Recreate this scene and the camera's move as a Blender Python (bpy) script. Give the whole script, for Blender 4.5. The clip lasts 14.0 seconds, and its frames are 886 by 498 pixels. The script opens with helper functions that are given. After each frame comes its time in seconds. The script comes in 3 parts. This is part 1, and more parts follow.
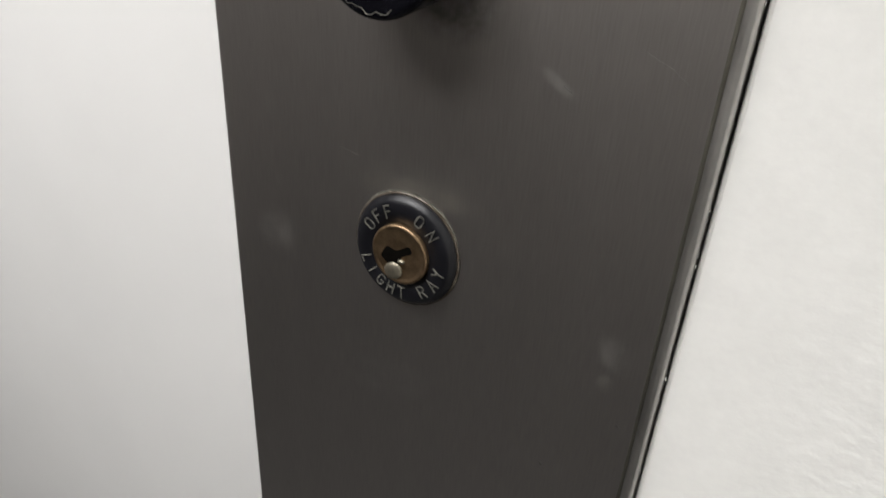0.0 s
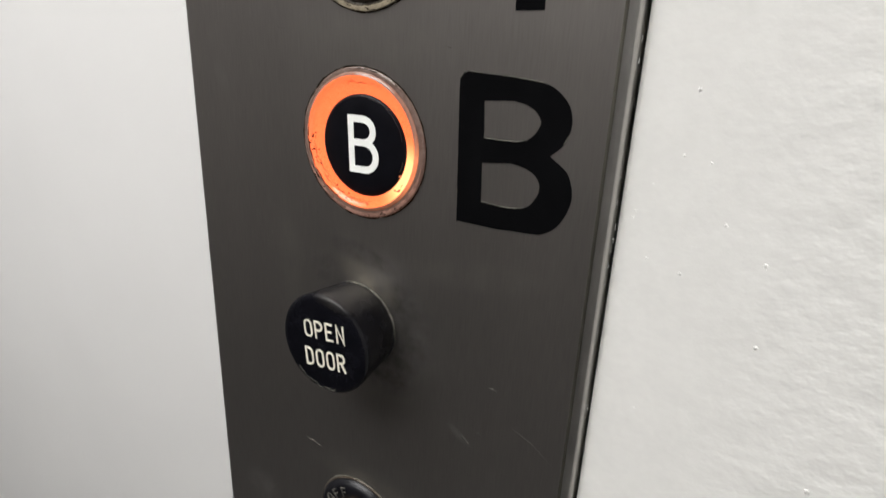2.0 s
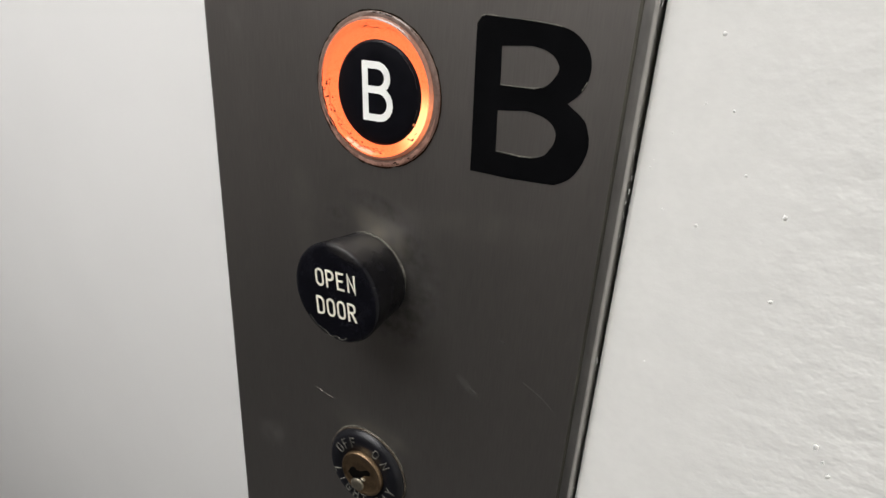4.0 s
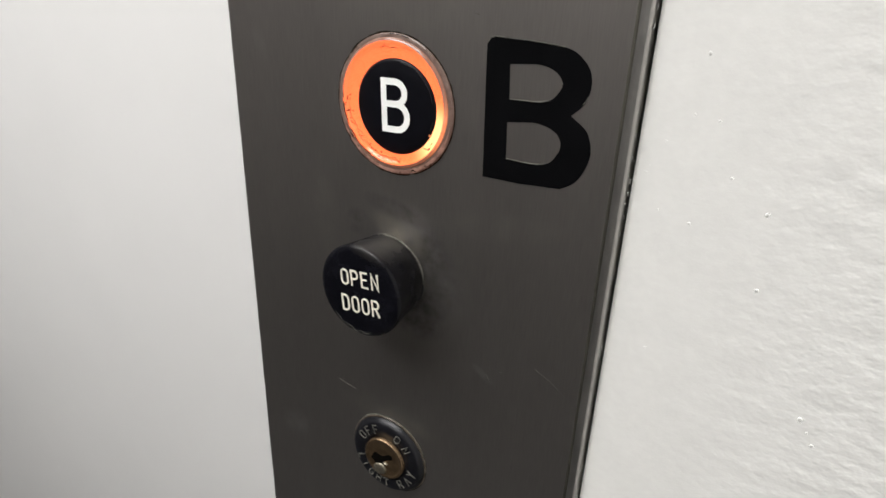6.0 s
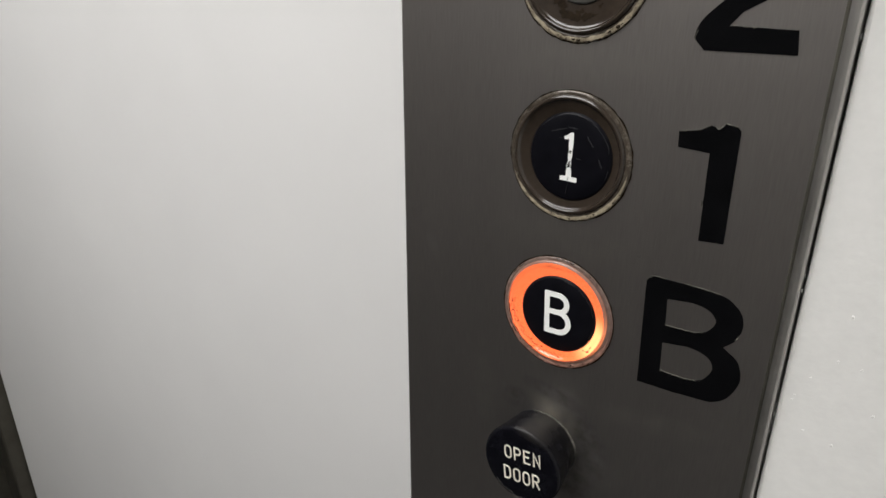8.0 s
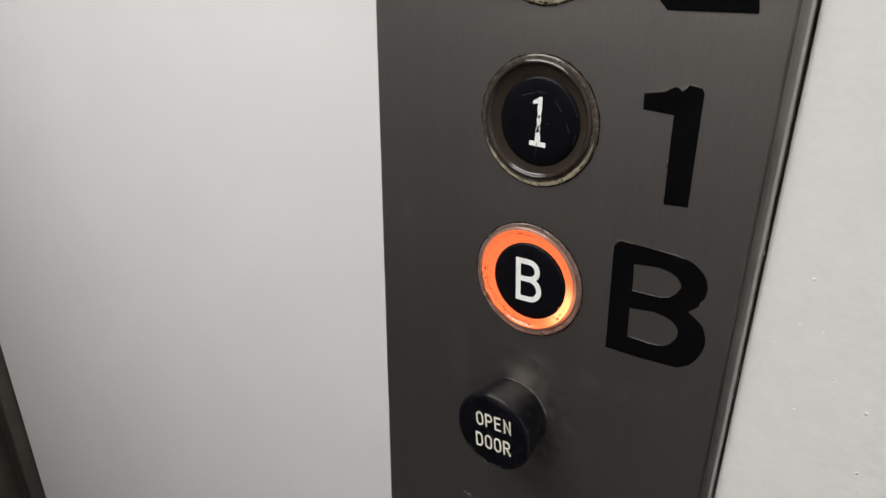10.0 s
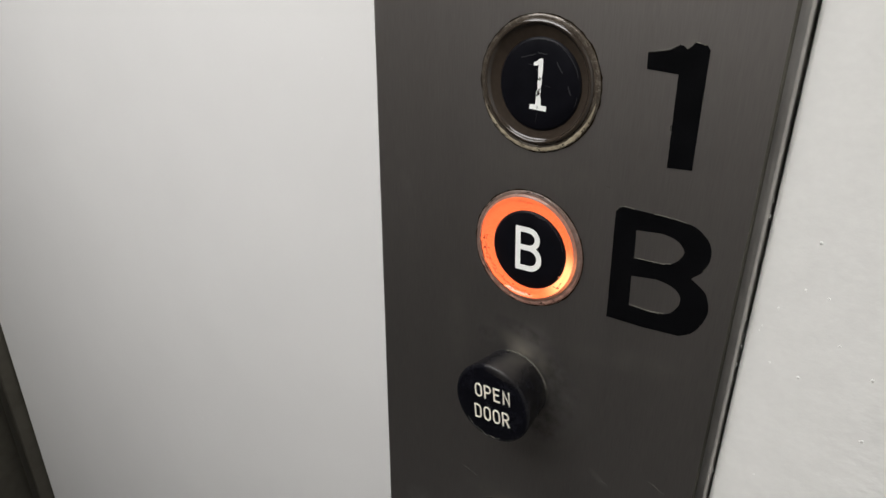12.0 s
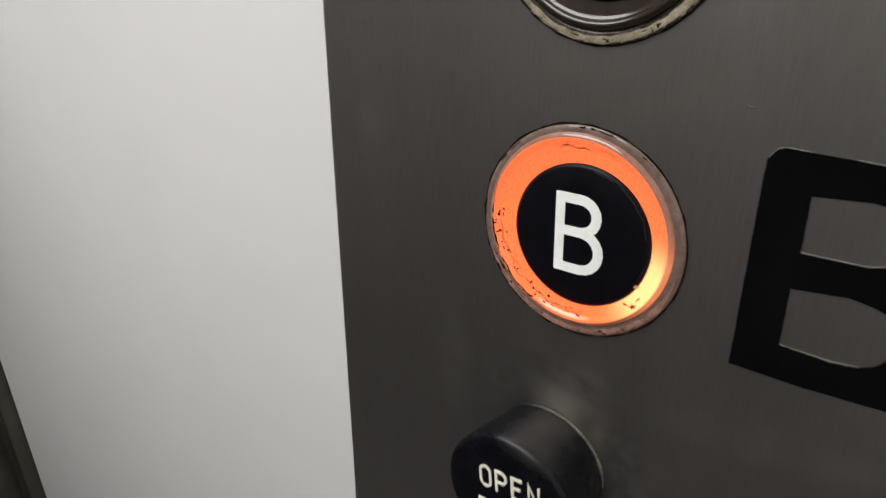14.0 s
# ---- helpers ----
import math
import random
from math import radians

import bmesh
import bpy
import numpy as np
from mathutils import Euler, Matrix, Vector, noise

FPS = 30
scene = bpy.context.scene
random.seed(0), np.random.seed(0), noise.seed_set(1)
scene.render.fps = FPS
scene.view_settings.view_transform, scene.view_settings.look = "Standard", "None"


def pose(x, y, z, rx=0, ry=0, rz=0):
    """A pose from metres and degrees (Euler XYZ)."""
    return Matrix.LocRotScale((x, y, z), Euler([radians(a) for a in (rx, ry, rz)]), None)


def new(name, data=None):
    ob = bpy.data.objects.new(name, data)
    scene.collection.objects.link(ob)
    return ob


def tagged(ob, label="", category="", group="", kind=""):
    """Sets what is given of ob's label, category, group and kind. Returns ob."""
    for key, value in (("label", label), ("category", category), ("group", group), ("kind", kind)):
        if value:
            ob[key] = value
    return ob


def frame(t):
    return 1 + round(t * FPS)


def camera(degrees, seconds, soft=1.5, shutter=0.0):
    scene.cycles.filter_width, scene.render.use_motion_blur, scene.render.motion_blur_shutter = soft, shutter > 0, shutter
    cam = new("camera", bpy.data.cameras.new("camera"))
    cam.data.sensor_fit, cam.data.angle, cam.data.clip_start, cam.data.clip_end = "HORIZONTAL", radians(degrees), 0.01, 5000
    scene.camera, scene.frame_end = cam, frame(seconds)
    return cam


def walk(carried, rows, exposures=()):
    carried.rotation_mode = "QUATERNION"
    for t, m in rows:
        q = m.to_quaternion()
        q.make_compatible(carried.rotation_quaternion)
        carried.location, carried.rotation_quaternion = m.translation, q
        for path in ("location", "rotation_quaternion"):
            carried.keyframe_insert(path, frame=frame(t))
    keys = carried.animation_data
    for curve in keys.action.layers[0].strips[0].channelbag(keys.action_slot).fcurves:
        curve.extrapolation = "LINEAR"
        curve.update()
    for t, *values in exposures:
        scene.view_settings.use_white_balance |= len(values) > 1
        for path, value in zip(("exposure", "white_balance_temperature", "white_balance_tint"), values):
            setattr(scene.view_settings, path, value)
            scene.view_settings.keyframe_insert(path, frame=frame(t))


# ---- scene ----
cam = camera(68.15, 14.0, soft=1.5, shutter=0.4)
# seconds, eye x y z, yaw, pitch, roll
ROWS = [
    (0, 0.0557, -0.1438, 1.1826, 28.45, -27.31, 3.80),
    (0.3, 0.0535, -0.1454, 1.1797, 25.74, -28.17, 4.60),
    (0.6, 0.0582, -0.1451, 1.2009, 24.59, -27.26, 4.90),
    (0.7, 0.0587, -0.1459, 1.2219, 24.56, -26.24, 5.00),
    (0.8, 0.0603, -0.1449, 1.2346, 25.48, -24.12, 5.60),
    (0.9, 0.0589, -0.1462, 1.2492, 25.79, -23.56, 5.60),
    (1, 0.0601, -0.1439, 1.2614, 27.40, -23.39, 5.10),
    (1.2, 0.0622, -0.1473, 1.2761, 28.55, -22.77, 4.00),
    (1.5, 0.0736, -0.1444, 1.2895, 30.71, -21.50, 3.20),
    (2, 0.0830, -0.1507, 1.2796, 29.97, -21.84, 2.70),
    (2.5, 0.0898, -0.1555, 1.2766, 30.87, -23.15, 2.80),
    (3, 0.0873, -0.1543, 1.2704, 29.73, -23.56, 3.50),
    (3.5, 0.0837, -0.1495, 1.2716, 30.98, -24.36, 3.70),
    (5.8, 0.0831, -0.1664, 1.2821, 29.92, -25.00, 2.70),
    (6, 0.0867, -0.1673, 1.2826, 30.76, -25.05, 2.30),
    (6.5, 0.0858, -0.1812, 1.3223, 31.47, -23.52, 1.70),
    (7, 0.0797, -0.1853, 1.3512, 33.43, -22.28, 0.30),
    (7.5, 0.0736, -0.1904, 1.3578, 34.92, -21.74, -0.00),
    (8, 0.0612, -0.1979, 1.3481, 36.40, -22.06, 0.20),
    (8.5, 0.0662, -0.1929, 1.3465, 36.98, -22.32, 0.40),
    (11, 0.0741, -0.1936, 1.3361, 36.64, -23.74, 0.50),
    (11.5, 0.0722, -0.1935, 1.3347, 36.55, -24.13, 0.60),
    (12, 0.0735, -0.1913, 1.3329, 37.06, -24.22, 0.40),
    (12.5, 0.0697, -0.1949, 1.3334, 36.42, -24.49, 0.30),
    (13, 0.0658, -0.1889, 1.3230, 36.67, -24.46, 0.70),
    (13.2, 0.0600, -0.1746, 1.3150, 36.86, -24.31, 0.60),
    (13.5, 0.0432, -0.1390, 1.2997, 36.92, -25.05, 0.90),
    (13.7, 0.0318, -0.1256, 1.2928, 37.76, -24.81, 0.50),
    (14, 0.0216, -0.1102, 1.2884, 38.78, -25.10, 0.40),
]
EXPOSURES = [(0, 0.5), (0.5, 0.5), (1.0, 0.5), (1.5, 0.45), (2.0, 0.25), (2.5, 0.16), (3.0, 0.15), (3.5, 0.18), (6.0, 0.31), (6.5, 0.19), (7.5, 0.0), (8.5, -0.06), (11.0, -0.04), (12.5, 0.0), (14, 0.0)]
walk(cam, [(t, pose(x, y, z, 90 + pitch, 0, yaw) @ pose(0, 0, 0, 0, 0, roll)) for t, x, y, z, yaw, pitch, roll in ROWS], EXPOSURES)

# ---- light: a dim world and the car's ceiling lamp ----
world = bpy.data.worlds.new("world")
scene.world = world
world.use_nodes = True
world.node_tree.nodes["Background"].inputs["Color"].default_value = (0.9, 0.95, 1.0, 1)
world.node_tree.nodes["Background"].inputs["Strength"].default_value = 0.02

LAMP_AT = (-0.52, -0.80)
LAMP_SIZE = (1.15, 0.95)
lamp_data = bpy.data.lights.new("ceiling_lamp", "AREA")
lamp_data.shape, lamp_data.size, lamp_data.size_y = "RECTANGLE", LAMP_SIZE[0], LAMP_SIZE[1]
lamp_data.energy = 26.0
lamp_data.color = (0.985, 0.99, 1.0)
lamp = new("ceiling_lamp", lamp_data)
lamp.matrix_world = pose(LAMP_AT[0], LAMP_AT[1], 2.285)


# ---- materials ----
def shader(name, base, rough=0.5, metal=0.0, vary=0.08, scale=60.0, fine=900.0, bump=0.0, stretch=(1, 1, 1), spec=0.5, tint=None, rough_vary=0.08, coat=0.0, fine_share=0.4):
    """A surface with colour and gloss varied at two scales, and a fine relief."""
    m = bpy.data.materials.new(name)
    m.use_nodes = True
    nt = m.node_tree
    p = nt.nodes["Principled BSDF"]
    geo = nt.nodes.new("ShaderNodeNewGeometry")
    mp = nt.nodes.new("ShaderNodeMapping")
    mp.inputs["Scale"].default_value = stretch
    nt.links.new(geo.outputs["Position"], mp.inputs["Vector"])
    big, small = nt.nodes.new("ShaderNodeTexNoise"), nt.nodes.new("ShaderNodeTexNoise")
    big.inputs["Scale"].default_value, small.inputs["Scale"].default_value = scale, fine
    big.inputs["Detail"].default_value, small.inputs["Detail"].default_value = 5.0, 3.0
    for n in (big, small):
        nt.links.new(mp.outputs["Vector"], n.inputs["Vector"])
    mixn = nt.nodes.new("ShaderNodeMix")
    mixn.data_type = "FLOAT"
    mixn.inputs[0].default_value = fine_share
    nt.links.new(big.outputs["Fac"], mixn.inputs[2])
    nt.links.new(small.outputs["Fac"], mixn.inputs[3])
    ramp = nt.nodes.new("ShaderNodeValToRGB")
    lo = tint or tuple(c * (1 - 2.2 * vary) for c in base)
    hi = tuple(min(1.0, c * (1 + 1.2 * vary)) for c in base)
    ramp.color_ramp.elements[0].position, ramp.color_ramp.elements[1].position = 0.3, 0.7
    ramp.color_ramp.elements[0].color, ramp.color_ramp.elements[1].color = (*lo, 1), (*hi, 1)
    nt.links.new(mixn.outputs[0], ramp.inputs[0])
    nt.links.new(ramp.outputs[0], p.inputs["Base Color"])
    rr = nt.nodes.new("ShaderNodeMapRange")
    rr.inputs["From Min"].default_value, rr.inputs["From Max"].default_value = 0.3, 0.7
    rr.inputs["To Min"].default_value, rr.inputs["To Max"].default_value = max(0.02, rough - rough_vary), min(1.0, rough + rough_vary)
    nt.links.new(mixn.outputs[0], rr.inputs["Value"])
    nt.links.new(rr.outputs[0], p.inputs["Roughness"])
    p.inputs["Metallic"].default_value = metal
    p.inputs["Specular IOR Level"].default_value = spec
    p.inputs["Coat Weight"].default_value = coat
    if bump:
        b = nt.nodes.new("ShaderNodeBump")
        b.inputs["Strength"].default_value, b.inputs["Distance"].default_value = 1.0, bump
        nt.links.new(mixn.outputs[0], b.inputs["Height"])
        nt.links.new(b.outputs[0], p.inputs["Normal"])
    return m


def glow(name, lo, hi, power, scale=60.0, base=None, rough=0.25):
    """A surface with an uneven glow put into its emission."""
    m = shader(name, base or lo, rough, vary=0.2 if base else 0.1, scale=scale)
    nt = m.node_tree
    p = nt.nodes["Principled BSDF"]
    n = nt.nodes.new("ShaderNodeTexNoise")
    n.inputs["Scale"].default_value, n.inputs["Detail"].default_value = scale, 2.0
    r = nt.nodes.new("ShaderNodeValToRGB")
    r.color_ramp.elements[0].position, r.color_ramp.elements[1].position = 0.35, 0.72
    r.color_ramp.elements[0].color, r.color_ramp.elements[1].color = (*lo, 1), (*hi, 1)
    nt.links.new(n.outputs["Fac"], r.inputs[0])
    nt.links.new(r.outputs[0], p.inputs["Emission Color"])
    p.inputs["Emission Strength"].default_value = power
    return m


STEEL = shader("brushed_steel", (0.406, 0.379, 0.356), 0.40, 1.0, vary=0.045, scale=120, fine=2400, bump=0.000005, stretch=(1, 1, 0.05), rough_vary=0.025, fine_share=0.75)


def stain(m, x, z, rx, rz, turn, colour, amount, rough):
    """A patch of dirt, rubbed metal or painted light with a ragged edge, on the panel's face (cm)."""
    nt = m.node_tree
    p = nt.nodes["Principled BSDF"]
    geo, mp, ln, mr, ns, mul = (nt.nodes.new("ShaderNode" + k) for k in ("NewGeometry", "Mapping", "VectorMath", "MapRange", "TexNoise", "Math"))
    mp.vector_type = "TEXTURE"
    mp.inputs["Location"].default_value = (x / 100, 0, 1.22 + z / 100)
    mp.inputs["Rotation"].default_value = (0, radians(-turn), 0)
    mp.inputs["Scale"].default_value = (rx / 100, 0.05, rz / 100)
    ln.operation = "LENGTH"
    nt.links.new(geo.outputs["Position"], mp.inputs["Vector"])
    nt.links.new(mp.outputs["Vector"], ln.inputs[0])
    mr.interpolation_type = "SMOOTHSTEP"
    mr.inputs["From Min"].default_value, mr.inputs["From Max"].default_value = 1.0, 0.35
    nt.links.new(ln.outputs["Value"], mr.inputs["Value"])
    ns.inputs["Scale"].default_value, ns.inputs["Detail"].default_value = 170.0, 3.0
    nt.links.new(geo.outputs["Position"], ns.inputs["Vector"])
    cut = nt.nodes.new("ShaderNodeMapRange")
    cut.inputs["From Min"].default_value, cut.inputs["From Max"].default_value = 0.25, 0.7
    nt.links.new(ns.outputs["Fac"], cut.inputs["Value"])
    mul.operation = "MULTIPLY"
    nt.links.new(mr.outputs[0], mul.inputs[0])
    nt.links.new(cut.outputs[0], mul.inputs[1])
    amt = nt.nodes.new("ShaderNodeMath")
    amt.operation = "MULTIPLY"
    amt.inputs[1].default_value = amount
    nt.links.new(mul.outputs[0], amt.inputs[0])
    for socket, value in (("Base Color", (*colour, 1)), ("Roughness", rough)):
        mx = nt.nodes.new("ShaderNodeMix")
        mx.data_type = "RGBA" if socket == "Base Color" else "FLOAT"
        a, b, o = (6, 7, 2) if socket == "Base Color" else (2, 3, 0)
        nt.links.new(p.inputs[socket].links[0].from_socket, mx.inputs[a])
        mx.inputs[b].default_value = value
        nt.links.new(amt.outputs[0], mx.inputs[0])
        nt.links.new(mx.outputs[o], p.inputs[socket])


DIRT, RUBBED, CHALK, BEIGE = (0.03, 0.025, 0.018), (0.50, 0.48, 0.42), (0.62, 0.61, 0.58), (0.60, 0.55, 0.43)
for spot in ((-1.7, -4.1, 1.5, 1.7, 15, DIRT, 0.6, 0.6), (-2.3, -5.7, 1.5, 1.1, 0, DIRT, 0.7, 0.6), (-3.1, -1.95, 1.7, 0.5, -10, DIRT, 0.6, 0.6), (-4.8, -2.7, 0.7, 0.6, 30, DIRT, 0.6, 0.6), (-3.0, -2.75, 1.5, 0.75, -22, BEIGE, 0.58, 0.6), (-1.75, -3.0, 0.7, 0.9, 20, DIRT, 0.55, 0.6), (-3.2, -10.75, 2.3, 0.55, 0, BEIGE, 0.3, 0.6),
             (-6.3, -2.6, 0.7, 2.6, 4, RUBBED, 0.35, 0.5), (0.50, -7.10, 0.65, 0.20, -33, CHALK, 0.42, 0.6), (3.0, -13.7, 0.5, 0.8, 25, CHALK, 0.35, 0.6), (2.9, -14.6, 0.3, 0.4, 0, RUBBED, 0.4, 0.6),
             (-3.2, 4.5, 3.6, 1.0, 0, RUBBED, 0.22, 0.45), (-3.2, 10.5, 3.6, 0.9, 0, RUBBED, 0.22, 0.45), (-9.0, 3.0, 0.35, 0.8, 20, CHALK, 0.15, 0.6), (-3.4, -10.6, 2.6, 0.9, 0, RUBBED, 0.3, 0.5),
             (0.5, -1.6, 3.2, 0.6, 8, RUBBED, 0.25, 0.5), (-8.5, -13.4, 1.1, 0.8, 30, CHALK, 0.25, 0.6), (-4.0, -17.5, 2.2, 1.0, 12, CHALK, 0.12, 0.6)):
    stain(STEEL, *spot)
STEEL_EDGE = shader("worn_steel_edge", (0.45, 0.435, 0.415), 0.38, 1.0, vary=0.07, scale=120, fine=1500, bump=0.00002, stretch=(1, 1, 0.3))
DULL_STEEL = shader("dull_steel", (0.16, 0.15, 0.125), 0.5, 1.0, vary=0.12, scale=40, fine=900)
WALL_PAINT = shader("rolled_white_paint", (0.715, 0.705, 0.68), 0.5, vary=0.02, scale=120, fine=420, bump=0.0002, spec=0.4)


def roller_relief(m, depth, size, start, full):
    """Wrinkled roller marks, wider than tall, that grow from a brushed margin beside the panel."""
    nt = m.node_tree
    p = nt.nodes["Principled BSDF"]
    geo, mp, big, fade, sep, mul, b = (nt.nodes.new("ShaderNode" + k) for k in ("NewGeometry", "Mapping", "TexNoise", "MapRange", "SeparateXYZ", "Math", "Bump"))
    mp.inputs["Scale"].default_value = (1.0, 1.0, 1.45)
    mp.inputs["Rotation"].default_value = (0, radians(12), 0)
    big.inputs["Scale"].default_value, big.inputs["Detail"].default_value, big.inputs["Roughness"].default_value = 1.0 / size, 3.0, 0.5
    nt.links.new(geo.outputs["Position"], mp.inputs["Vector"])
    nt.links.new(mp.outputs["Vector"], big.inputs["Vector"])
    nt.links.new(geo.outputs["Position"], sep.inputs[0])
    fade.interpolation_type = "SMOOTHSTEP"
    fade.inputs["From Min"].default_value, fade.inputs["From Max"].default_value = start, full
    fade.inputs["To Min"].default_value = 0.12
    nt.links.new(sep.outputs[0], fade.inputs["Value"])
    mul.operation = "MULTIPLY"
    nt.links.new(big.outputs["Fac"], mul.inputs[0])
    nt.links.new(fade.outputs[0], mul.inputs[1])
    b.inputs["Strength"].default_value, b.inputs["Distance"].default_value = 1.0, depth
    nt.links.new(mul.outputs[0], b.inputs["Height"])
    nt.links.new(p.inputs["Normal"].links[0].from_socket, b.inputs["Normal"])
    nt.links.new(b.outputs[0], p.inputs["Normal"])


roller_relief(WALL_PAINT, 0.0011, 0.0085, 0.055, 0.13)
DOOR_PAINT = shader("smooth_white_enamel", (0.765, 0.755, 0.74), 0.42, vary=0.015, scale=9, fine=1400, bump=0.00004, spec=0.4)
BLACK_TAPE = shader("black_vinyl_tape", (0.003, 0.003, 0.0035), 0.6, vary=0.2, scale=90, fine=1400, bump=0.00003, spec=0.03)
BLACK_PLASTIC = shader("black_plastic", (0.006, 0.006, 0.008), 0.38, vary=0.2, scale=200, fine=2200, bump=0.000008, spec=0.32, rough_vary=0.1)
KNOB = shader("handled_black_plastic", (0.004, 0.004, 0.006), 0.24, vary=0.2, scale=200, fine=2200, bump=0.000008, spec=0.2, rough_vary=0.08)
BLACK_FACE = shader("black_button_face", (0.004, 0.004, 0.006), 0.40, vary=0.2, scale=200, fine=2200, bump=0.000008, spec=0.12)
WHITE_INLAY = shader("white_inlay", (0.86, 0.86, 0.83), 0.5, vary=0.03, scale=300, fine=2000)
CREAM_INLAY = shader("cream_inlay", (0.78, 0.74, 0.62), 0.55, vary=0.08, scale=300, fine=2000)
GREY_INLAY = shader("worn_grey_inlay", (0.115, 0.11, 0.095), 0.6, vary=0.45, scale=500, fine=2400)
BEZEL = shader("aged_bezel", (0.085, 0.072, 0.058), 0.25, 0.2, vary=0.3, scale=420, fine=1800, tint=(0.035, 0.025, 0.016), bump=0.00005)
LENS = shader("smoky_lens", (0.031, 0.023, 0.017), 0.13, vary=0.14, scale=90, fine=500, spec=0.5, rough_vary=0.04)
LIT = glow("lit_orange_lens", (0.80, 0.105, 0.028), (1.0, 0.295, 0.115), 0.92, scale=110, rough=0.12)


def lamp_hot_spot(m, place, reach, colour, power):
    """Puts a lamp's hot spot into the emission: brighter and paler near a place."""
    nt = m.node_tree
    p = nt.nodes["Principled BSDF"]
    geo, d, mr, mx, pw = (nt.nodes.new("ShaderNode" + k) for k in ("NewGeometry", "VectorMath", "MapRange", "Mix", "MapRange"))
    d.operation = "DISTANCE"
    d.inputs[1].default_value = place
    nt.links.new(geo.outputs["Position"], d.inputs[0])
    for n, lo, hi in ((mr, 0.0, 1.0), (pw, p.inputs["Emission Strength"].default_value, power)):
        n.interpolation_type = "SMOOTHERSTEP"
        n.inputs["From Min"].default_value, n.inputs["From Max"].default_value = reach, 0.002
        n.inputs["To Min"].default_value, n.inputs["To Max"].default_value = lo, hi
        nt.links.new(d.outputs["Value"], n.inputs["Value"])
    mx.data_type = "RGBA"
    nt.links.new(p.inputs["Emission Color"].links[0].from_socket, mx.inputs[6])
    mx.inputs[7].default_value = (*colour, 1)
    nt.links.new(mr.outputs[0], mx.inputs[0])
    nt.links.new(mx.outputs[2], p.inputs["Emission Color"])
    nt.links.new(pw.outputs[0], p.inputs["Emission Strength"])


# no lamp stands behind the lens: its hot spot is put into the emission
lamp_hot_spot(LIT, (-0.0172, 0.0, 1.2285), 0.0135, (1.0, 0.50, 0.20), 1.7)
# the bezel is no lamp: its emission paints in orange light from the lens
GLOW_BEZEL = glow("stained_glow_bezel", (0.08, 0.024, 0.014), (0.26, 0.085, 0.045), 0.26, scale=420, base=(0.13, 0.105, 0.092), rough=0.22)
# the lip's orange glow is put into its emission too
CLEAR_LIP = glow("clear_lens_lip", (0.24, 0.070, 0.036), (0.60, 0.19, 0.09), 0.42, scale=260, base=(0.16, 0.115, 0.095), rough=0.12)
lamp_hot_spot(CLEAR_LIP, (-0.0135, 0.0, 1.2300), 0.0150, (1.0, 0.27, 0.10), 0.75)
GRIME = shader("brown_grime", (0.016, 0.010, 0.005), 0.7, vary=0.35, scale=600, fine=2500, spec=0.08)
GREY_DISC = shader("grey_socket", (0.10, 0.097, 0.09), 0.42, vary=0.12, scale=150, fine=1500)
BRASS = shader("tarnished_brass", (0.27, 0.185, 0.110), 0.45, 1.0, vary=0.2, scale=350, fine=2200, bump=0.00002)
BRIGHT_METAL = shader("bright_metal", (0.30, 0.27, 0.21), 0.5, 1.0, vary=0.15, scale=500)
HOLE = shader("dark_hole", (0.004, 0.0035, 0.003), 0.9, vary=0.1, spec=0.0)
SCRATCH = shader("bared_metal", (0.40, 0.39, 0.36), 0.5, 0.92, vary=0.2, scale=700)
# knob's top: reflected light and dust put into the colour as a paler patch
stain(KNOB, -3.0, -2.7, 1.5, 0.55, -12, (0.045, 0.041, 0.036), 0.5, 0.6)
OLD_GLUE = shader("old_residue", (0.29, 0.25, 0.18), 0.5, vary=0.5, scale=330, fine=2400, tint=(0.06, 0.042, 0.024))
# residue tinted pink: the lens's orange light is put into its colour
PINK_GLUE = shader("orange_lit_residue", (0.30, 0.17, 0.13), 0.45, vary=0.5, scale=330, fine=2400, tint=(0.07, 0.03, 0.02))
SCORCH = shader("scorched_plastic", (0.30, 0.050, 0.014), 0.6, vary=0.35, scale=600)
SCUFF = shader("dull_scuff", (0.016, 0.016, 0.018), 0.6, vary=0.4, scale=500)
FAINT = shader("faint_scratch", (0.43, 0.415, 0.39), 0.45, 1.0, vary=0.2, scale=700)
CHALKY = shader("chalky_residue", (0.17, 0.16, 0.135), 0.7, 0.2, vary=0.35, scale=400)
# tones for surfaces out of view, chosen for what the steel reflects
SIDE_WALL_TONE = shader("grey_side_wall", (0.19, 0.18, 0.175), 0.45, vary=0.25, scale=6, fine=90, stretch=(6, 6, 0.6))
REAR_WALL_TONE = shader("dark_rear_wall", (0.075, 0.070, 0.066), 0.45, vary=0.25, scale=6, fine=90, stretch=(6, 6, 0.6))
FLOOR_TONE = shader("dark_floor", (0.025, 0.024, 0.024), 0.5, vary=0.3, scale=40, fine=400)
CEILING = shader("white_ceiling", (0.7, 0.7, 0.68), 0.6, vary=0.03)
DIFFUSER = glow("lamp_diffuser", (1.0, 0.96, 0.9), (1.0, 0.97, 0.92), 3.0, scale=4)

# ---- builders; cm on the panel's face, measured from the foot of the big B ----
Z0 = 1.22


def at(x, z, y=0.0):
    return Vector((x / 100, y / 100, Z0 + z / 100))


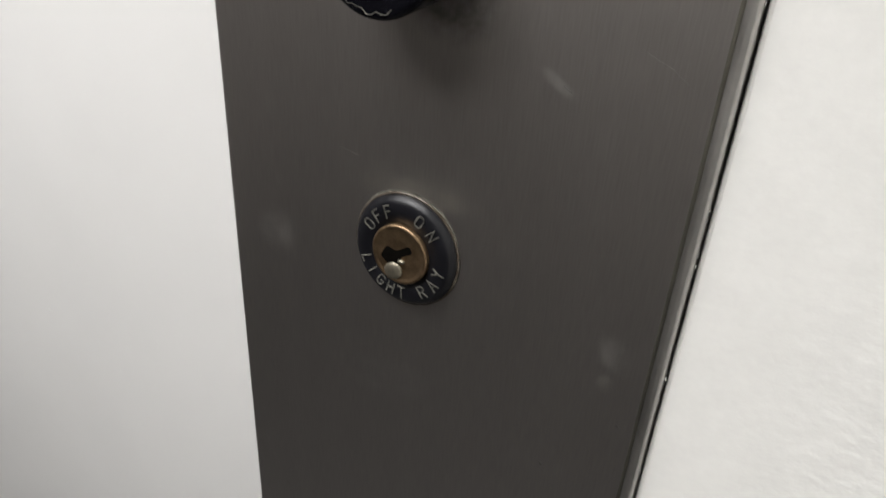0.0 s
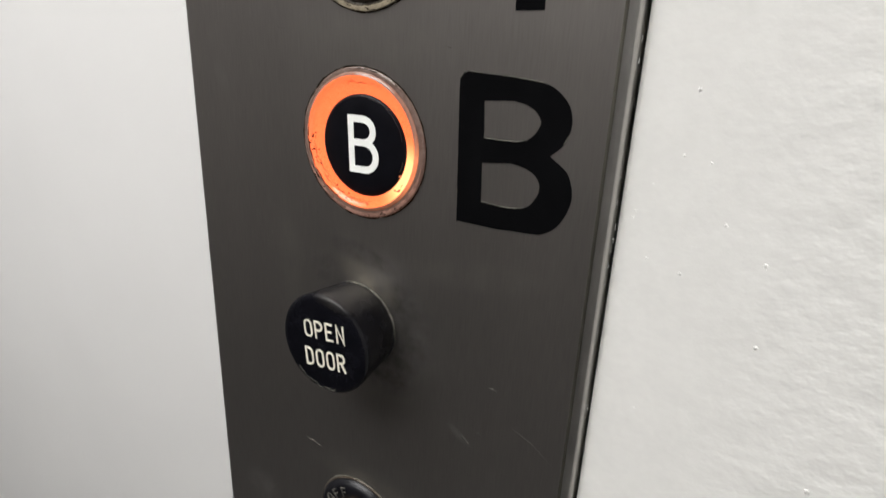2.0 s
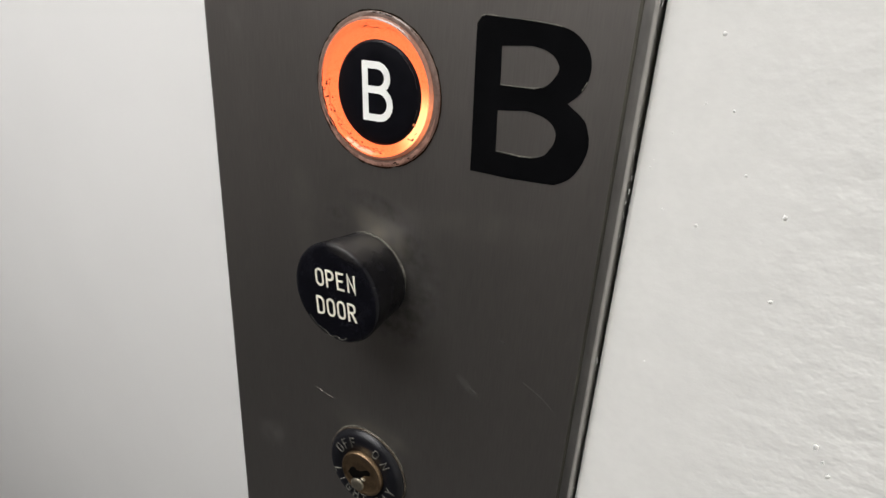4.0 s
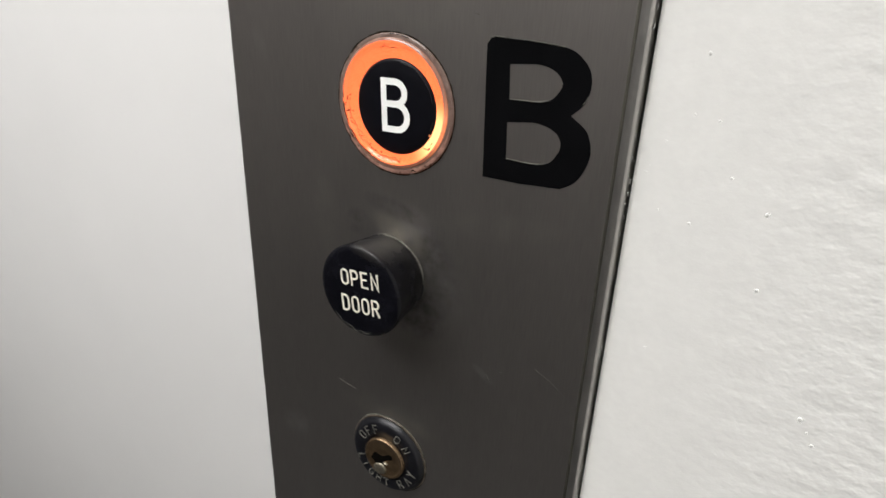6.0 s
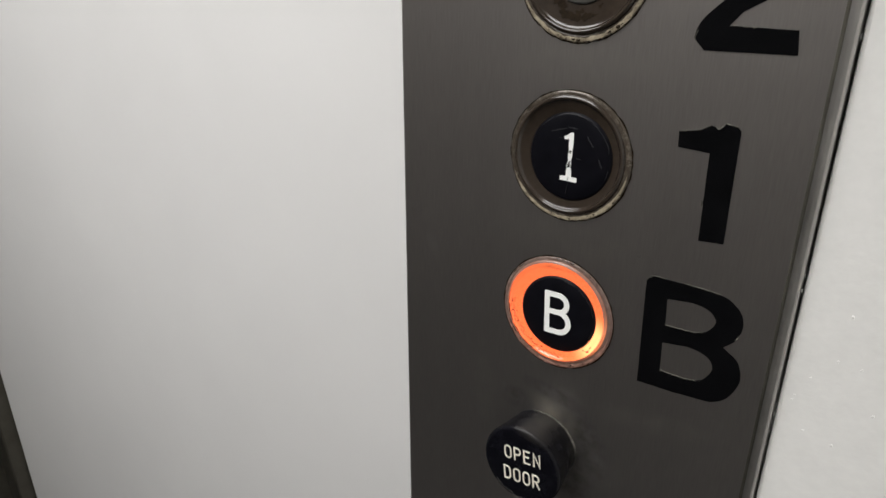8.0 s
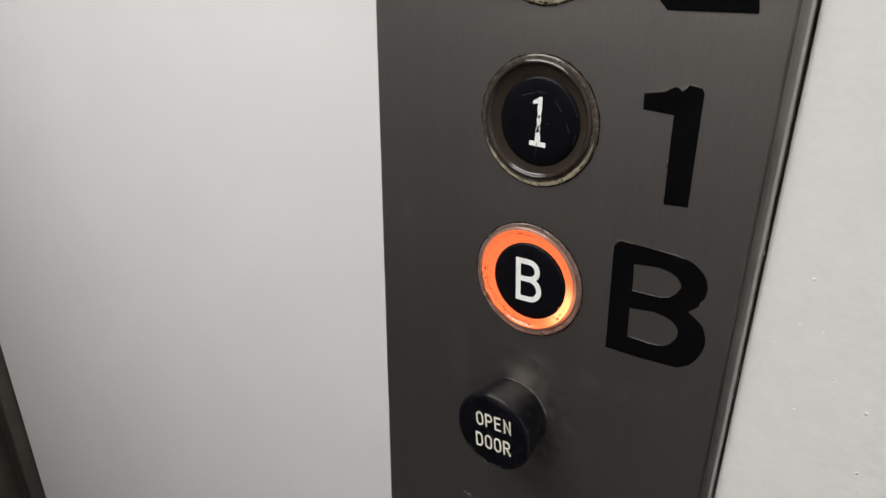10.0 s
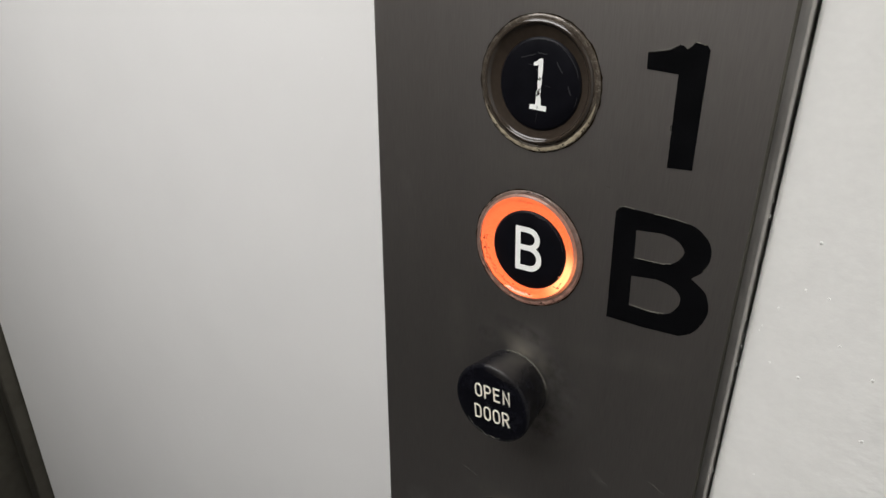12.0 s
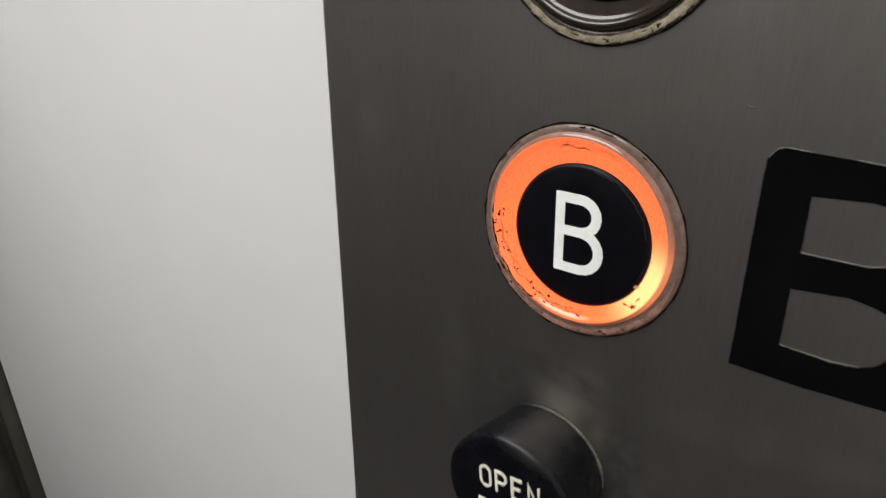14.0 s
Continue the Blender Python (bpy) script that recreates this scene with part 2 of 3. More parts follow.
def link(name, bm, material, parent=None, label="", smooth=False, origin=None):
    """A bmesh, in world metres, as one mesh object with its origin at the given place."""
    o = Vector(origin) if origin is not None else Vector((0, 0, 0))
    bm.normal_update()
    me = bpy.data.meshes.new(name)
    bmesh.ops.translate(bm, verts=bm.verts, vec=-o)
    bmesh.ops.recalc_face_normals(bm, faces=bm.faces)
    for f in bm.faces:
        f.smooth = smooth
    bm.to_mesh(me)
    bm.free()
    me.materials.append(material)
    ob = new(name, me)
    ob.location = o
    if parent:
        ob.parent = parent
        ob.matrix_parent_inverse = parent.matrix_basis.inverted()
    if label:
        ob["label"] = label
    return ob


def part(name, bm, material, parent, label="", smooth=False):
    return link(name, bm, material, parent, label, smooth, parent.location)


def box(x0, y0, z0, x1, y1, z1, bevel=0.0, bm=None):
    bm = bm or bmesh.new()
    g = bmesh.ops.create_cube(bm, size=1.0)
    vs = g["verts"]
    bmesh.ops.transform(bm, verts=vs, matrix=Matrix.LocRotScale(((x0 + x1) / 2, (y0 + y1) / 2, (z0 + z1) / 2), None, (x1 - x0, y1 - y0, z1 - z0)))
    if bevel:
        es = list({e for v in vs for e in v.link_edges})
        bmesh.ops.bevel(bm, geom=es, offset=bevel, segments=2, affect="EDGES", profile=0.5)
    return bm


def lathe(cx, cz, profile, n=72, bm=None, closed=False, wobble=0.0):
    """Turns (radius, depth) pairs, in cm, about the axis that stands on the panel at (cx, cz)."""
    bm = bm or bmesh.new()
    rings = []
    for r, y in profile:
        if r < 1e-6:
            rings.append([bm.verts.new(at(cx, cz, y))])
        else:
            rings.append([bm.verts.new(at(cx + (r + wobble * noise.noise(Vector((3 * math.cos(a), 3 * math.sin(a), r)))) * math.cos(a), cz + r * math.sin(a), y)) for a in (2 * math.pi * k / n for k in range(n))])
    pairs = list(zip(rings, rings[1:])) + ([(rings[-1], rings[0])] if closed else [])
    for a, b in pairs:
        for k in range(n):
            q = [a[k % len(a)], a[(k + 1) % len(a)], b[(k + 1) % len(b)], b[k % len(b)]]
            q = list(dict.fromkeys(q))
            if len(q) > 2:
                bm.faces.new(q)
    return bm


def sheet(loops, depth, front, material_only=None):
    """A flat shape with holes, cut from sheet: loops of (x, z) in cm; front is the depth of its face, in cm."""
    cu = bpy.data.curves.new("outline", "CURVE")
    cu.dimensions, cu.fill_mode, cu.extrude = "2D", "BOTH", depth / 200
    for loop in loops:
        s = cu.splines.new("POLY")
        s.points.add(len(loop) - 1)
        for pt, (x, z) in zip(s.points, loop):
            pt.co = (x / 100, z / 100, 0, 1)
        s.use_cyclic_u = True
    ob = bpy.data.objects.new("outline", cu)
    scene.collection.objects.link(ob)
    me = bpy.data.meshes.new_from_object(ob.evaluated_get(bpy.context.evaluated_depsgraph_get()))
    bm = bmesh.new()
    bm.from_mesh(me)
    bpy.data.objects.remove(ob)
    bpy.data.curves.remove(cu)
    bpy.data.meshes.remove(me)
    for v in bm.verts:
        x, z, d = v.co
        v.co = (x, (front + depth / 2) / 100 - d, Z0 + z)
    bmesh.ops.remove_doubles(bm, verts=bm.verts, dist=1e-6)
    return bm


def circle(cx, cz, r, n=64):
    return [(cx + r * math.cos(2 * math.pi * k / n), cz + r * math.sin(2 * math.pi * k / n)) for k in range(n)]


def rounded(points, steps=6):
    """Smooths an open run of points with a Catmull-Rom curve."""
    p = [points[0], *points, points[-1]]
    out = []
    for i in range(1, len(p) - 2):
        a, b, c, d = (Vector(q) for q in p[i - 1:i + 3])
        for k in range(steps):
            u = k / steps
            v = 0.5 * (2 * b + (c - a) * u + (2 * a - 5 * b + 4 * c - d) * u * u + (3 * b - a - 3 * c + d) * u ** 3)
            out.append((v.x, v.y))
    return out + [tuple(points[-1])]


def ragged(loop, amount, seed):
    """Cuts a loop's long edges into short ones and frays them a little, like tape cut by hand."""
    rnd = random.Random(seed)
    out = []
    for (x0, z0), (x1, z1) in zip(loop, loop[1:] + loop[:1]):
        n = max(1, int(math.hypot(x1 - x0, z1 - z0) / 0.12))
        for k in range(n):
            u = k / n
            j = amount * rnd.uniform(-1, 1) * (2.5 if rnd.random() < 0.06 else 1)
            out.append((x0 + (x1 - x0) * u + j, z0 + (z1 - z0) * u + j * rnd.uniform(-1, 1)))
    return out


def arc(cx, cz, rx, rz, a0, a1, n=10):
    return [(cx + rx * math.cos(radians(a0 + (a1 - a0) * k / n)), cz + rz * math.sin(radians(a0 + (a1 - a0) * k / n))) for k in range(n + 1)]


# routed capitals in a box one high; each a list of strokes
GLYPHS = {
    "O": [arc(0.25, 0.74, 0.25, 0.26, 0, 180) + arc(0.25, 0.26, 0.25, 0.26, 180, 360) + [(0.5, 0.74)]],
    "P": [[(0, 0), (0, 1)], [(0, 1), (0.26, 1)] + arc(0.26, 0.73, 0.24, 0.27, 90, -90) + [(0, 0.46)]],
    "E": [[(0.44, 1), (0, 1), (0, 0), (0.44, 0)], [(0, 0.53), (0.36, 0.53)]],
    "N": [[(0, 0), (0, 1), (0.48, 0), (0.48, 1)]],
    "D": [[(0, 0), (0, 1)], [(0, 1), (0.2, 1)] + arc(0.22, 0.72, 0.27, 0.28, 90, 0) + arc(0.22, 0.28, 0.27, 0.28, 0, -90) + [(0, 0)]],
    "R": [[(0, 0), (0, 1)], [(0, 1), (0.26, 1)] + arc(0.26, 0.75, 0.23, 0.25, 90, -90) + [(0, 0.5)], [(0.24, 0.5), (0.5, 0)]],
    "F": [[(0.45, 1), (0, 1), (0, 0)], [(0, 0.53), (0.36, 0.53)]],
    "L": [[(0, 1), (0, 0), (0.42, 0)]],
    "I": [[(0.2, 1), (0.2, 0)]],
    "G": [arc(0.26, 0.72, 0.25, 0.28, 20, 180) + arc(0.26, 0.28, 0.25, 0.28, 180, 360) + [(0.51, 0.48), (0.28, 0.48)]],
    "H": [[(0, 0), (0, 1)], [(0.48, 0), (0.48, 1)], [(0, 0.52), (0.48, 0.52)]],
    "T": [[(0, 1), (0.5, 1)], [(0.25, 1), (0.25, 0)]],
    "A": [[(0, 0), (0.26, 1), (0.52, 0)], [(0.1, 0.34), (0.42, 0.34)]],
    "Y": [[(0, 1), (0.25, 0.5), (0.5, 1)], [(0.25, 0.5), (0.25, 0)]],
    "B": [[(0, 0), (0, 1)], [(0, 1), (0.27, 1)] + arc(0.27, 0.77, 0.22, 0.23, 90, -90) + [(0, 0.54)], [(0.1, 0.54), (0.27, 0.54)] + arc(0.29, 0.27, 0.25, 0.27, 90, -90) + [(0, 0)]],
    "1": [[(0.06, 0.88), (0.17, 0.91), (0.22, 0.985), (0.28, 0.98), (0.28, 0.03)], [(0.02, 0.03), (0.54, 0.03)]],
}


def stroke(bm, pts, width, y, thick):
    """A raised ribbon along points (x, z), in cm."""
    pts = [Vector(p) for k, p in enumerate(pts) if k == 0 or (Vector(p) - Vector(pts[k - 1])).length > 1e-5]
    left, right = [], []
    n = len(pts)
    for k, p in enumerate(pts):
        d0 = (p - pts[k - 1]).normalized() if k else (pts[1] - p).normalized()
        d1 = (pts[k + 1] - p).normalized() if k < n - 1 else d0
        t = (d0 + d1)
        t = t.normalized() if t.length > 0.2 else d1
        nrm = Vector((-t.y, t.x))
        m = width / 2 / max(0.45, abs(nrm.dot(Vector((-d1.y, d1.x)))))
        end = (-d0 if k == 0 else d1 if k == n - 1 else Vector((0, 0))) * (0.0 if (pts[0] - pts[-1]).length < 1e-4 else width * 0.42)
        left.append(p + nrm * m + end)
        right.append(p - nrm * m + end)
    rows = [[bm.verts.new(at(q.x, q.y, yy)) for q in side] for side, yy in ((left, y + thick), (left, y), (right, y), (right, y + thick))]
    for a, b in zip(rows, rows[1:]):
        for k in range(n - 1):
            bm.faces.new((a[k], a[k + 1], b[k + 1], b[k]))
    for k in (0, n - 1):
        bm.faces.new([r[k] for r in rows])


def letter(ch, x, z, height, width, turn, y, line, stretch=1.0, lean=0.0):
    """One capital with its foot's middle at (x, z), turned by degrees."""
    bm = bmesh.new()
    c, s = math.cos(radians(turn)), math.sin(radians(turn))
    for k, st in enumerate(GLYPHS[ch]):
        pts = []
        for u, v in st:
            u, v = (u - 0.25) / 0.5 * width + lean * v * height, v * height
            pts.append((x + u * c - v * s, z + u * s + v * c))
        stroke(bm, pts, line, y - 0.002 * k, 0.03)
    return bm


def strip(profile, z0, z1):
    """A sheet-metal section, (x, y) in cm, drawn out between two heights in metres."""
    bm = bmesh.new()
    a = [bm.verts.new((x / 100, y / 100, z0)) for x, y in profile]
    b = [bm.verts.new((x / 100, y / 100, z1)) for x, y in profile]
    for k in range(len(profile) - 1):
        bm.faces.new((a[k], a[k + 1], b[k + 1], b[k]))
    return bm


# ---- the lift car ----
XL, XR, YB, ZC = -1.95, 0.62, -1.75, 2.30
DOOR_Y, JAMB_X = 0.175, -1.307


def structure(name, bm, material, label, category):
    return tagged(link(name, bm, material), label, category, "", "structure")


# floor, left and rear walls are unseen, added to darken the steel's reflection
structure("floor", box(XL, YB, -0.06, XR, 0.30, 0.0), FLOOR_TONE, "unseen floor of the lift car, dark for the panel's reflection", "floor")
structure("ceiling", box(XL, YB, ZC, XR, 0.30, ZC + 0.06), CEILING, "plain white ceiling of the lift car", "ceiling")
structure("wall_right", box(XR, YB, 0.0, XR + 0.05, 0.30, ZC), WALL_PAINT, "white painted side wall of the lift car", "wall")
structure("wall_left", box(XL - 0.05, YB, 0.0, XL, 0.30, ZC), SIDE_WALL_TONE, "unseen left wall of the lift car, grey for the panel's reflection", "wall")
structure("wall_back", box(XL, YB - 0.05, 0.0, XR, YB, ZC), REAR_WALL_TONE, "unseen rear wall of the lift car, dark for the panel's reflection", "wall")
front = bmesh.new()
box(0.0435, 0.003, 0.0, XR, 0.05, ZC, 0.0012, front)
structure("wall_front", front, WALL_PAINT, "white wall with lumpy rolled paint beside the panel", "wall")
structure("wall_shaft", box(XL, 0.245, 0.0, XR, 0.29, ZC), HOLE, "dark shaft wall behind the lift doors", "wall")
structure("door_header", box(JAMB_X - 0.5, 0.0, 2.12, 0.0, 0.14, ZC, 0.003), STEEL, "steel header over the lift door", "header")
link_door = structure("door_1", box(JAMB_X + 0.004, DOOR_Y, 0.012, 0.02, DOOR_Y + 0.035, 2.15, 0.002), DOOR_PAINT, "closed sliding lift door in smooth white enamel", "door")
jamb = strip([(-130.7, 21.0), (-130.7, 15.1), (-130.85, 14.8), (-131.2, 14.7), (-134.7, 14.7), (-135.0, 14.4), (-135.0, 0.4), (-135.4, 0.0), (-195.0, 0.0)], 0.0, 2.13)
structure("door_frame", jamb, DULL_STEEL, "dull olive-grey steel frame at the lift door's closing edge", "door frame")

# ceiling light
fixture = link("ceiling_light", box(LAMP_AT[0] - 0.62, LAMP_AT[1] - 0.52, 2.294, LAMP_AT[0] + 0.62, LAMP_AT[1] + 0.52, 2.2995, 0.002), CEILING, origin=(LAMP_AT[0], LAMP_AT[1], 2.294))
tagged(fixture, "flat white ceiling light with a glowing diffuser", "ceiling light")
part("diffuser", box(LAMP_AT[0] - 0.575, LAMP_AT[1] - 0.475, 2.288, LAMP_AT[0] + 0.575, LAMP_AT[1] + 0.475, 2.2935), DIFFUSER, fixture, "glowing white diffuser")

# ---- the operating panel ----
BUTTONS = {"B": (-3.275, 1.57), "1": (-3.26, 7.43), "2": (-3.235, 13.31)}
CAPS = {"B": (-3.205, 1.53), "1": (-3.205, 7.44)}
OPEN_AT, KEY_AT = (-3.46, -4.39), (-3.42, -12.58)
LOW, HIGH = -119.0, 90.0
outline = [(-10.28, LOW), (3.89, LOW), (3.89, HIGH), (-10.28, HIGH)]
holes = [circle(x, z, 2.09) for x, z in BUTTONS.values()] + [circle(*OPEN_AT, 1.2), circle(*KEY_AT, 1.3)]
plate = sheet([outline] + holes, 0.15, 0.0)
panel = tagged(link("operating_panel", plate, STEEL, origin=at(-3.3, LOW)), "tall dark brushed-steel lift operating panel with scuffs and scratches", "operating panel")
ZA, ZB = Z0 + LOW / 100, Z0 + HIGH / 100
# narrow darker strip just inside the bevel
part("edge_dark_strip", strip([(3.89, 0.0), (3.91, 0.008), (3.955, 0.008), (3.985, -0.012)], ZA, ZB), DULL_STEEL, panel, "narrow dark strip inside the panel's edge")
part("bevelled_edge", strip([(3.985, -0.012), (4.01, -0.024), (4.10, -0.014), (4.21, 0.008), (4.25, 0.035), (4.285, 0.11), (4.30, 0.9)], ZA, ZB), STEEL_EDGE, panel, "lighter worn bevelled steel edge")
part("return_flange", strip([(-10.28, 0.0), (-10.38, 0.015), (-10.45, 0.06), (-10.48, 0.14), (-10.48, 15.0)], ZA, ZB), STEEL, panel, "folded steel return beside the door")
part("back_box", box(-0.09, 0.03, Z0 - 0.3, 0.03, 0.12, Z0 + 0.5), HOLE, panel, "dark box behind the panel")


def ring_angle(cx, cz, r0, r1, a0, a1, y0, y1, n=14):
    """A patch on a cone about a button's axis."""
    bm = bmesh.new()
    rows = []
    for r, y in ((r0, y0), (r1, y1)):
        rows.append([bm.verts.new(at(cx + r * math.cos(radians(a0 + (a1 - a0) * k / n)), cz + r * math.sin(radians(a0 + (a1 - a0) * k / n)), y)) for k in range(n + 1)])
    for k in range(n):
        bm.faces.new((rows[0][k], rows[0][k + 1], rows[1][k + 1], rows[1][k]))
    return bm


LIP_FORM = [(2.03, 0.04), (2.027, -0.04), (2.005, -0.095), (1.97, -0.128), (1.93, -0.142)]
LENS_FORM = [(1.93, -0.142), (1.905, -0.139), (1.88, -0.125), (1.86, -0.10), (1.842, -0.074), (1.815, -0.052), (1.76, -0.030), (1.64, -0.002), (1.48, 0.03), (1.30, 0.065), (1.0, 0.11), (0.96, 0.12)]
BEZEL_FORM = [(2.10, 0.25), (2.195, 0.02), (2.205, -0.02), (2.185, -0.05), (2.11, -0.065), (2.04, -0.06), (1.95, -0.045), (1.94, 0.2)]
LENS_SHIFT = (-0.02, 0.05)


def depth_at(form, r):
    """Depth of a turned form at a radius, in cm."""
    for (r0, y0), (r1, y1) in zip(form, form[1:]):
        if min(r0, r1) <= r <= max(r0, r1) and r0 != r1:
            return y0 + (y1 - y0) * (r - r0) / (r1 - r0)
    return form[-1][1]


def lens_depth(r):
    return depth_at(LENS_FORM, r)


def bezel_depth(r):
    return depth_at(BEZEL_FORM[1:], r)


def band(cx, cz, a0, a1, r0, r1, depth, fray, seed, n=40, m=4):
    """A frayed patch that hugs a turned surface, thinning out at both ends."""
    bm = bmesh.new()
    rows = []
    mid = (r0 + r1) / 2
    for j in range(m + 1):
        run = []
        for k in range(n + 1):
            a = radians(a0 + (a1 - a0) * k / n)
            thin = min(1.0, 6.0 * min(k, n - k) / n) if a1 - a0 < 359 else 1.0
            edge = fray * noise.noise(Vector((11 * math.cos(a), 11 * math.sin(a), seed + (j > m / 2)))) * abs(2 * j / m - 1)
            q = mid + ((r0 - mid) * (1 - 2 * j / m) + edge) * thin
            run.append(bm.verts.new(at(cx + q * math.cos(a), cz + q * math.sin(a), depth(q) - 0.009)))
        rows.append(run)
    for a, b in zip(rows, rows[1:]):
        for k in range(n):
            bm.faces.new((a[k], a[k + 1], b[k + 1], b[k]))
    return bm


def crack(cx, cz, a0, a1, r0, r1, width, depth, wave, n=10):
    """A thin wavering line drawn over a turned surface."""
    bm = bmesh.new()
    rows = ([], [])
    for k in range(n + 1):
        u = k / n
        a = radians(a0 + (a1 - a0) * u)
        r = r0 + (r1 - r0) * u + 0.03 * math.sin(9 * u + wave) * math.sin(math.pi * u)
        w = width * (0.35 + 0.65 * abs(math.sin(5 * u + 2 * wave)))
        for row, q in zip(rows, (r - w / 2, r + w / 2)):
            row.append(bm.verts.new(at(cx + q * math.cos(a), cz + q * math.sin(a), depth(q) - 0.005)))
    for k in range(n):
        bm.faces.new((rows[0][k], rows[0][k + 1], rows[1][k + 1], rows[1][k]))
    return bm


def lens_centre(key):
    return BUTTONS[key][0] + LENS_SHIFT[0], BUTTONS[key][1] + LENS_SHIFT[1]


def floor_button(key, lens, lip, bezel, label, lens_label):
    """A round car button: a raised bezel, and inside it a lens with a rounded lip that falls to the cap."""
    cx, cz = BUTTONS[key]
    b = tagged(link("floor_button", lathe(cx, cz, BEZEL_FORM, n=96, wobble=0.010), bezel, smooth=True, origin=at(cx, cz)), label, "button", "floor buttons on the panel")
    lx, lz = lens_centre(key)
    part("lens", lathe(lx, lz, LENS_FORM, n=96), lens, b, lens_label, True)
    part("lens_lip", lathe(lx, lz, LIP_FORM, n=96), lip, b, "glossy rounded lip of the lens", True)
    part("socket", lathe(cx - 0.04, cz, [(1.09, 0.16), (1.06, 0.04), (1.02, 0.015), (0.19, 0.0), (0.16, 0.03), (0.10, 0.03), (0.08, 0.0), (0.0, -0.01)]), GREY_DISC, b, "grey socket disc with a centre dimple", True)
    return b


def cap(b, key, label):
    cx, cz = CAPS[key]
    part("cap", lathe(cx, cz, [(0.6, 0.1), (1.44, 0.12), (1.495, 0.06), (1.50, 0.01), (1.457, -0.03), (1.41, -0.05), (0.9, -0.058), (0.0, -0.06)], n=96), BLACK_FACE, b, label, True)
    for k, (a0, a1, w) in enumerate(((14, 62, 0.014), (66, 84, 0.020), (118, 140, 0.010), (338, 352, 0.012))):
        bm = bmesh.new()
        stroke(bm, [(cx + (1.425 + 0.03 * noise.noise(Vector((a * 0.13, k, cz)))) * math.cos(radians(a)), cz + (1.425 + 0.03 * noise.noise(Vector((a * 0.13, k, cz)))) * math.sin(radians(a))) for a in range(a0, a1, 4)], w, -0.060, 0.012)
        part("scuff", bm, SCUFF, b, "dull scuff on the cap's edge")


lit = floor_button("B", LIT, CLEAR_LIP, GLOW_BEZEL, "round basement button lit orange, black cap with white B", "glowing orange lens")
cap(lit, "B", "glossy black cap")
part("character", letter("B", -3.185, 0.84, 1.49, 0.81, 2.5, -0.072, 0.205), WHITE_INLAY, lit, "white inlaid character")
bx, bz = lens_centre("B")
fl = random.Random(8)
for k in range(30):
    a = fl.uniform(176, 226) if k < 16 else fl.uniform(236, 278)
    r = fl.uniform(1.68, 1.90)
    part("grime", band(bx, bz, a, a + fl.uniform(0.8, 3.4), r, r - fl.uniform(0.015, 0.05), lens_depth, 0.02, k, 6, 2), GRIME, lit, "brown grime")
part("grime", band(bx, bz, 158, 258, 1.925, 1.895, lens_depth, 0.03, 4.0, 70, 2), GRIME, lit, "dark grime along the lens")
for k, (a0, a1, r0, r1, w) in enumerate(((84, 104, 1.70, 1.76, 0.026), (99, 106, 1.84, 1.70, 0.024), (66, 78, 1.86, 1.78, 0.014), (186, 212, 1.78, 1.74, 0.022), (206, 226, 1.74, 1.70, 0.020), (222, 238, 1.82, 1.74, 0.018),
                                         (240, 256, 1.74, 1.80, 0.026), (252, 262, 1.84, 1.73, 0.022), (260, 272, 1.75, 1.82, 0.022), (270, 282, 1.80, 1.74, 0.018), (314, 322, 1.70, 1.88, 0.05), (318, 327, 1.86, 1.78, 0.03))):
    part("scorch", crack(bx, bz, a0, a1, r0, r1, w, lens_depth, k), SCORCH, lit, "reddish crack in the lens")
# a glowing sliver painted in for the orange glint on the cap's edge
part("chip", ring_angle(CAPS["B"][0], CAPS["B"][1], 1.505, 1.44, 331, 334, 0.0, -0.052, 8), CLEAR_LIP, lit, "glowing sliver painting orange light at a chipped cap edge")

one = floor_button("1", LENS, LENS, BEZEL, "round unlit floor button, black cap with chipped white 1", "smoky brown unlit lens")
cap(one, "1", "scuffed black cap")
one_outline = [(-0.31, -0.06), (0.31, -0.08), (0.31, 0.08), (0.10, 0.10), (0.10, 0.30), (0.05, 0.42), (0.07, 0.52), (0.05, 0.65), (0.085, 0.80), (0.08, 1.0), (0.10, 1.2), (0.095, 1.45), (0.085, 1.57), (0.02, 1.59),
               (-0.06, 1.56), (-0.13, 1.49), (-0.25, 1.44), (-0.24, 1.34), (-0.13, 1.35), (-0.06, 1.38), (-0.065, 1.2), (-0.05, 1.0), (-0.075, 0.80), (-0.045, 0.62), (-0.085, 0.50), (-0.095, 0.30), (-0.11, 0.10), (-0.31, 0.09)]
fx, fz = -3.185, 6.70
part("character", sheet([ragged([(fx + u, fz + v) for u, v in one_outline], 0.006, 3)], 0.012, -0.072), WHITE_INLAY, one, "chipped white inlaid 1")
for loop, m in (([(-0.04, 0.42), (0.05, 0.47), (0.02, 0.55), (0.055, 0.66), (-0.02, 0.60), (-0.07, 0.50)], GREY_INLAY), ([(-0.05, 0.92), (0.03, 0.88), (0.06, 0.97), (0.0, 1.0)], GREY_INLAY),
                ([(-0.08, 0.38), (0.03, 0.43), (0.02, 0.50), (-0.05, 0.52)], BLACK_FACE)):
    part("wear", sheet([[(fx + u, fz + v) for u, v in loop]], 0.006, -0.077), m, one, "chip worn through the white 1")
